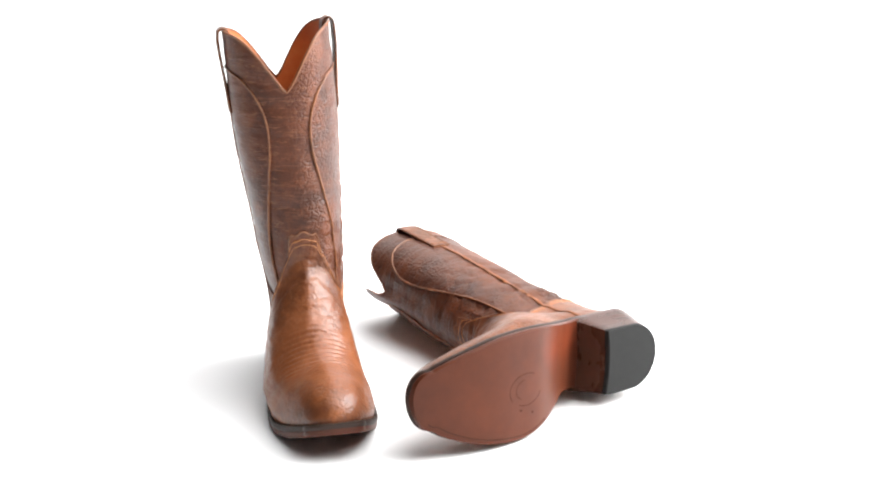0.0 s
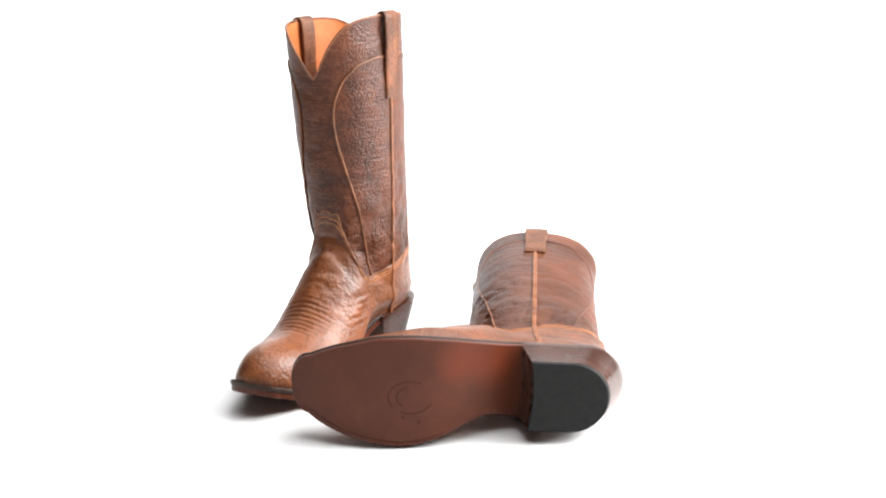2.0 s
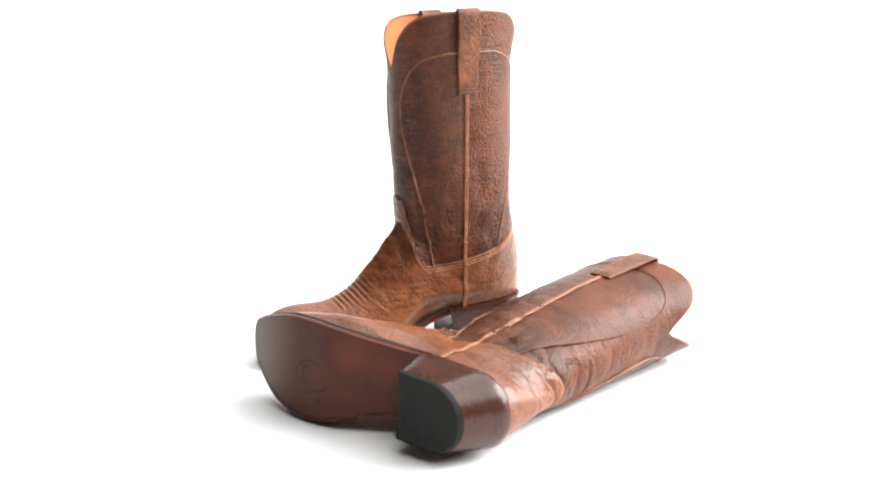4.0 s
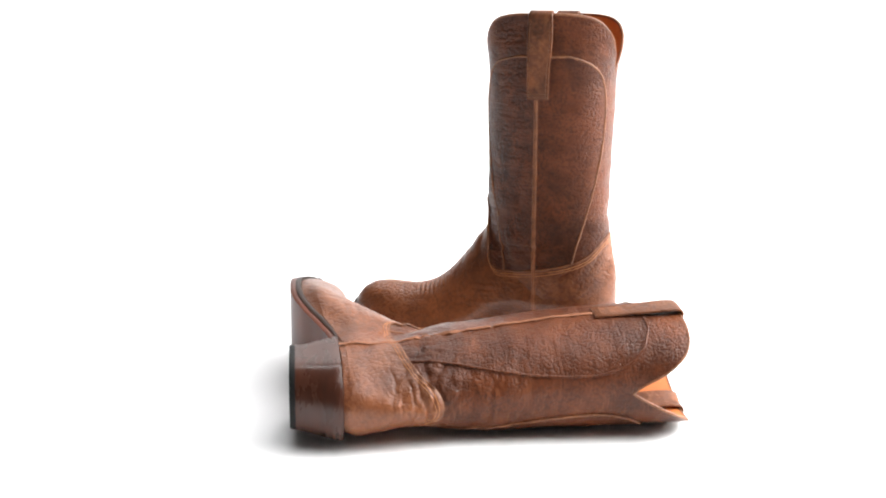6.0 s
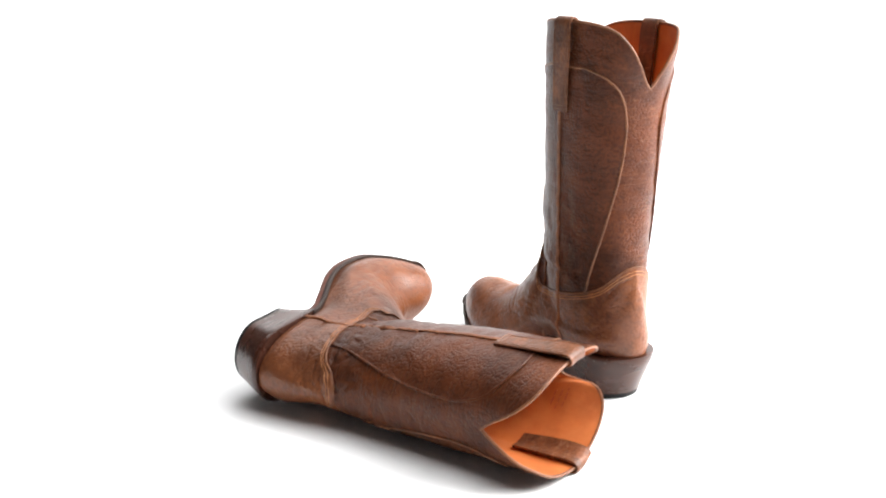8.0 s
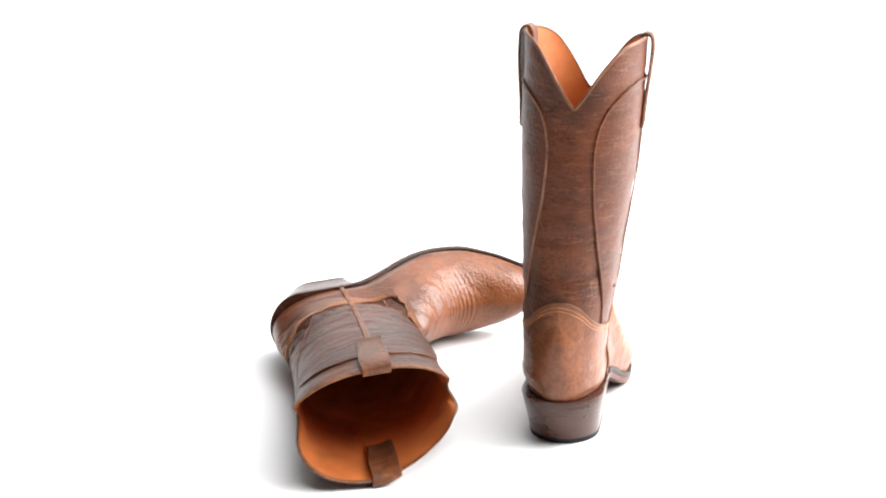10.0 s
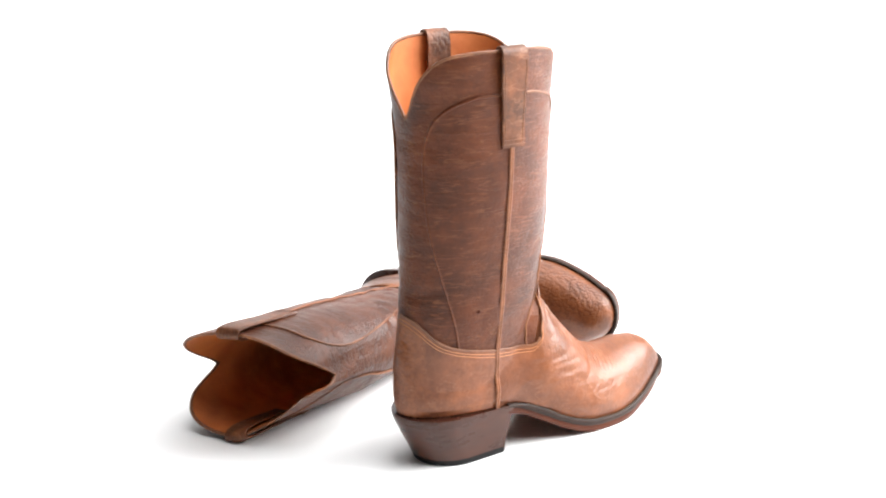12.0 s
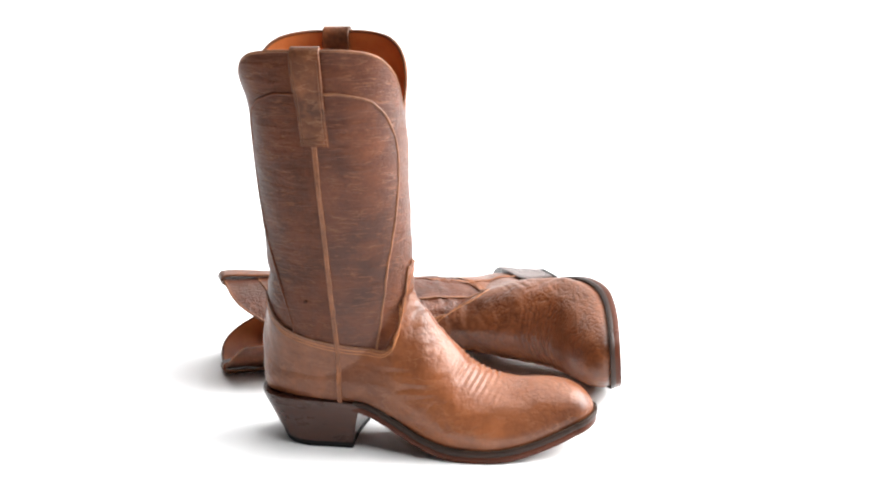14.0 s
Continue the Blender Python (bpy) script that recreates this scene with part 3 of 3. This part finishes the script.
    # cord along the top line of vamp and counter
    pth = np.concatenate([g[-1], g[-1][:1]]) + np.array((0, 0, -0.2))
    nn = np.concatenate([nr[-1], nr[-1][:1]])
    v, f = tube(pth - nn * 0.4, nn, 0.9, sides=6, cap=False)
    add("top_line_edge", v * MM, f, CORD)
    # stitching below the top line, two rows
    for back_off in (5, 9):
        row = g[rings - 1 - back_off]
        nn0 = nr[rings - 1 - back_off]
        v, f = tube(np.concatenate([row, row[:1]]) + 0 * row[:1], np.concatenate([nn0, nn0[:1]]), 0.32, sides=5, cap=False)
        add("top_line_stitching", v * MM, f, STITCH)
    # side seams
    for side in (1, -1):
        zs = np.linspace(272, 43, 120)
        ys = 1.0 - 4.0 * np.clip((zs - 95) / 177, 0, 1)
        c, w2 = body(ys, zs)
        xo = np.sqrt(np.maximum(w2, 1))
        onf = np.clip((112 - zs) / 24, 0, 1)
        pth = np.stack([c + side * (xo + 1.5 + 0.5 * onf), ys, zs], 1)
        nn = np.tile((float(side), 0, 0), (len(zs), 1))
        for dy, rad in ((-1.0, 1.15), (1.0, 1.15)):
            v, f = tube(pth + np.array((0, dy, 0)), nn, rad, flat=0.62, sides=8)
            add("side_seam", v * MM, f, SEAM, lab="orange-tan leather side seam piping")
    def zt_of(side):
        return float(top_line(np.array(math.radians(90.0)), float(side)))

    # pull straps
    for side in (1, -1):
        a0 = math.radians(91.0) if side > 0 else math.radians(270.0)
        zt = float(top_line(np.array(a0), math.sin(a0)))
        prof = [(1.8, 268), (2.0, 275), (2.4, 290), (3.4, 305), (4.4, 318), (4.9, 328), (4.8, zt - 5), (4.3, zt - 0.6), (3.0, zt + 2.2), (0.0, zt + 3.4), (-3.4, zt + 2.5), (-5.4, zt - 1.2), (-6.2, zt - 8), (-6.2, zt - 20), (-5.6, zt - 40), (-5.0, zt - 62)]
        pr = resample(np.array(prof, float), 60)
        tn = np.gradient(pr, axis=0)
        tn /= np.linalg.norm(tn, axis=1, keepdims=True)
        no = np.stack([tn[:, 1], -tn[:, 0]], 1)
        loop = [(w, -1.1) for w in np.linspace(-8.2, 8.2, 7)] + [(8.7, 0.0)] + [(w, 1.1) for w in np.linspace(8.2, -8.2, 7)] + [(-8.7, 0.0)]
        pts = []
        for i in range(60):
            row = []
            for w, th in loop:
                o, z = pr[i] + no[i] * th
                wide = 0.97 + 0.2 * min(max((zt - z) / 70.0, 0), 1)
                aa = np.array(a0 + wide * w / 68.0 * (1 if side > 0 else -1))
                row.append(shaft_point(aa, np.array(min(z, zt)), float(o)) + np.array((0, 0, max(z - zt, 0))))
            pts.append(row)
        p = np.array(pts)
        m = p.shape[1]
        fl = grid_faces(60, m, True) + [tuple(reversed(range(m))), tuple(range(59 * m, 60 * m))]
        if side < 0:
            fl = [tuple(reversed(q)) for q in fl]
        add("pull_strap", p.reshape(-1, 3) * MM, fl, STRAP, lab="brown leather pull strap looped over the top")
    # rows of stitches at the straps' feet
    for side in (1, -1):
        a0 = math.radians(91.0) if side > 0 else math.radians(270.0)
        for zz in (270.5, 274.0):
            aa = a0 + np.linspace(-9.3, 9.3, 22) / 68.0
            pth, nn = surface(aa, np.full(22, zz), 4.1)
            v, f = tube(pth, nn, 0.3, sides=5)
            add("strap_stitching", v * MM, f, CORD)
        for w in (-6.6, 6.6):
            zz = np.linspace(270.5, zt_of(side) - 6, 40)
            pth, nn = surface(a0 + w * (1.17 - 0.2 * (zz - 270) / 75) / 68.0, zz, np.interp(zz, (268, 275, 290, 305, 318, 328, 341), (1.8, 2.0, 2.4, 3.4, 4.4, 4.9, 4.8)) + 1.15)
            v, f = tube(pth, nn, 0.3, sides=5)
            add("strap_stitching", v * MM, f, CORD)
    # sole, welt and heel
    out_top = lambda y: sole_under(y) + 5.6
    v, f = slab(12.0, 215.8, 0.8, sole_under, out_top)
    sole = add("outsole", v, f, SOLE, lab="polished red-brown leather outsole")
    # channel line, stamp and nails of the sole
    ys = np.linspace(84, 204, 90)
    la, me2 = sole_outline(ys, -3.2)
    pth = np.stack([-me2, ys, sole_under(ys) - 0.05], 1)
    v, f = tube(pth, np.tile((0, 0, -1.0), (90, 1)), 0.5, flat=0.5, sides=6)
    add("channel_line", v * MM, f, INK, parent=sole)
    for r0, a0, a1 in ((19.0, -0.5, 2.2), (19.0, 2.7, 4.4), (12.0, 0.2, 2.6)):
        aa = np.linspace(a0, a1, 40)
        pth = np.stack([-4 + r0 * 0.75 * np.cos(aa), 112 + r0 * np.sin(aa), sole_under(112 + r0 * np.sin(aa)) + 0.25], 1)
        v, f = tube(pth, np.tile((0, 0, -1.0), (40, 1)), 0.7, flat=0.55, sides=6)
        add("stamped_ring", v * MM, f, INK, parent=sole, lab="faint dark round stamp on the sole")
    for nx, ny in ((-26.0, 104.0), (-22.0, 118.0)):
        aa = np.linspace(0, 2 * math.pi, 13)[:-1]
        v = [(nx + r0 * math.cos(q), ny + r0 * math.sin(q), float(sole_under(ny)) + zz) for r0, zz in ((1.4, 0.6), (1.2, -0.25), (0.5, -0.35)) for q in aa]
        f = [tuple(reversed(q)) for q in grid_faces(3, 12, True)] + [tuple(range(24, 36))]
        add("nail", np.array(v) * MM, f, INK, parent=sole)
    v, f = slab(12.5, 216.4, 1.4, out_top, lambda y: feather(y) + 0.6, tuck=0.9)
    welt = add("welt", v, f, WELT, lab="dark brown stitched welt")
    vs, fs = [], []
    yy = np.concatenate([np.linspace(30, 214.6, 900), np.linspace(214.6, 30, 900)])
    la, me2 = sole_outline(yy, 0.2)
    pth = np.stack([np.where(np.arange(1800) < 900, la, -me2), yy, feather(yy) + 0.9], 1)
    d = np.concatenate([[0], np.cumsum(np.linalg.norm(np.diff(pth, axis=0), axis=1))])
    for q in np.arange(2, d[-1] - 2, 3.1):
        a = np.array([np.interp(q, d, pth[:, i]) for i in range(3)])
        b = np.array([np.interp(q + 1.9, d, pth[:, i]) for i in range(3)])
        v1, f1 = tube([a, (a + b) / 2 + np.array((0, 0, 0.15)), b], np.tile((0, 0, 1.0), (3, 1)), 0.42, sides=5)
        fs += [tuple(i + len(vs) for i in ff) for ff in f1]
        vs += list(v1)
    tagged(add("welt_stitching", np.array(vs) * MM, fs, WELT_THREAD, parent=welt), kind="stuff")
    lv = [(45.4, 42.6, 35.2, -76.2, 18.5), (43.6, 41.0, 35.5, -76.6, 18.4), (37, 36, 34.7, -74.5, 17), (30, 30, 33.6, -71, 15.5), (22, 22, 32.4, -67, 13.5), (14, 14, 31.4, -63, 12), (5.1, 5.1, 30.7, -58.7, 10.75)]
    v, f = heel_block(lv[::-1])
    heel = add("heel", v, f, HEEL, lab="dark brown stacked leather heel")
    v, f = heel_block([(0.0, 0.0, 30.3, -56.3, 10.1), (0.5, 0.5, 30.6, -56.7, 10.35), (3.0, 3.0, 30.75, -57.8, 10.6), (4.8, 4.8, 30.8, -58.7, 10.8), (5.0, 5.0, 30.6, -58.4, 10.6)])
    add("heel_cap", v, f, RUBBER, parent=heel, lab="matt black rubber heel cap")
    return boot


# ---------------------------------------------------------------- the studio sweep
def build_floor():
    # paper stops short out of view, so less white bounces onto the boots
    prof = [(-1.35, 0.0), (2.2, 0.0)]
    prof += [(2.2 + 2.4 * math.sin(a), 2.4 - 2.4 * math.cos(a)) for a in np.linspace(0, math.pi / 2, 18)[1:]] + [(4.6, 6.0)]
    v, f = [], []
    for x in (-2.3, 2.3):
        v += [(x, y, z) for y, z in prof]
    n = len(prof)
    f = [(i, n + i, n + i + 1, i + 1) for i in range(n - 1)]
    ob = new("floor", mesh_of("floor", v, f, PAPER))
    tagged(ob, "seamless white studio paper sweep under the boots", "floor", kind="structure")
    # added grey plane, never in view: weakens light bounced from front and sides
    ob = new("unseen_plane", mesh_of("unseen_plane", [(-9, -9, -0.012), (9, -9, -0.012), (9, 9, -0.012), (-9, 9, -0.012)], [(0, 1, 2, 3)], UNSEEN_GREY))
    tagged(ob, "unseen grey plane added beneath the paper sweep to darken the bounce", "floor", kind="structure")


build_floor()
standing = build_boot("tan brown leather cowboy boot standing upright on white paper", 1, (0.0, 0.0), 0.0)
lying = build_boot("tan brown leather cowboy boot lying on its side, sole showing", -1, (0.032, -0.066), 0.05)

STAND = Matrix(((-0.97992, 0.19937, 0, -0.13736), (-0.19937, -0.97992, 0, 0.0354), (0, 0, 1, 0.0), (0, 0, 0, 1)))
LIE = Matrix(((-0.0362, -0.8123, -0.5821, 0.1557), (-0.0649, -0.5794, 0.8125, -0.064), (-0.9972, 0.0671, -0.0317, 0.0428), (0, 0, 0, 1)))
LIE = Matrix.LocRotScale(LIE.translation, LIE.to_quaternion(), None)
LIE = pose(0.15, -0.06, 0, 0, 0, 3.8) @ pose(-0.15, 0.06, 0) @ LIE

# ---------------------------------------------------------------- the turn of the pair before the camera
TURN = [(0.0, 0.0), (0.5, 9.6), (1.0, 19.1), (1.5, 29.0), (2.0, 38.7), (2.5, 47.4), (3.0, 57.3), (3.5, 68.4), (5.8, 119.2), (6.0, 123.3),
        (6.5, 132.5), (7.0, 142.6), (7.5, 152.8), (10.0, 204.8), (10.5, 215.8), (11.0, 226.4), (11.5, 236.7), (12.0, 246.5),
        (12.5, 257.4), (13.0, 269.8), (13.5, 281.8), (14.0, 292.3)]


def motions():
    times = [0.5 * k for k in range(29)]
    turn = np.interp(times, [t for t, _ in TURN], [a for _, a in TURN])
    for boot, place in ((standing, STAND), (lying, LIE)):
        walk(boot, [(t, pose(0, 0, 0, 0, 0, -float(a)) @ place) for t, a in zip(times, turn)])


motions()
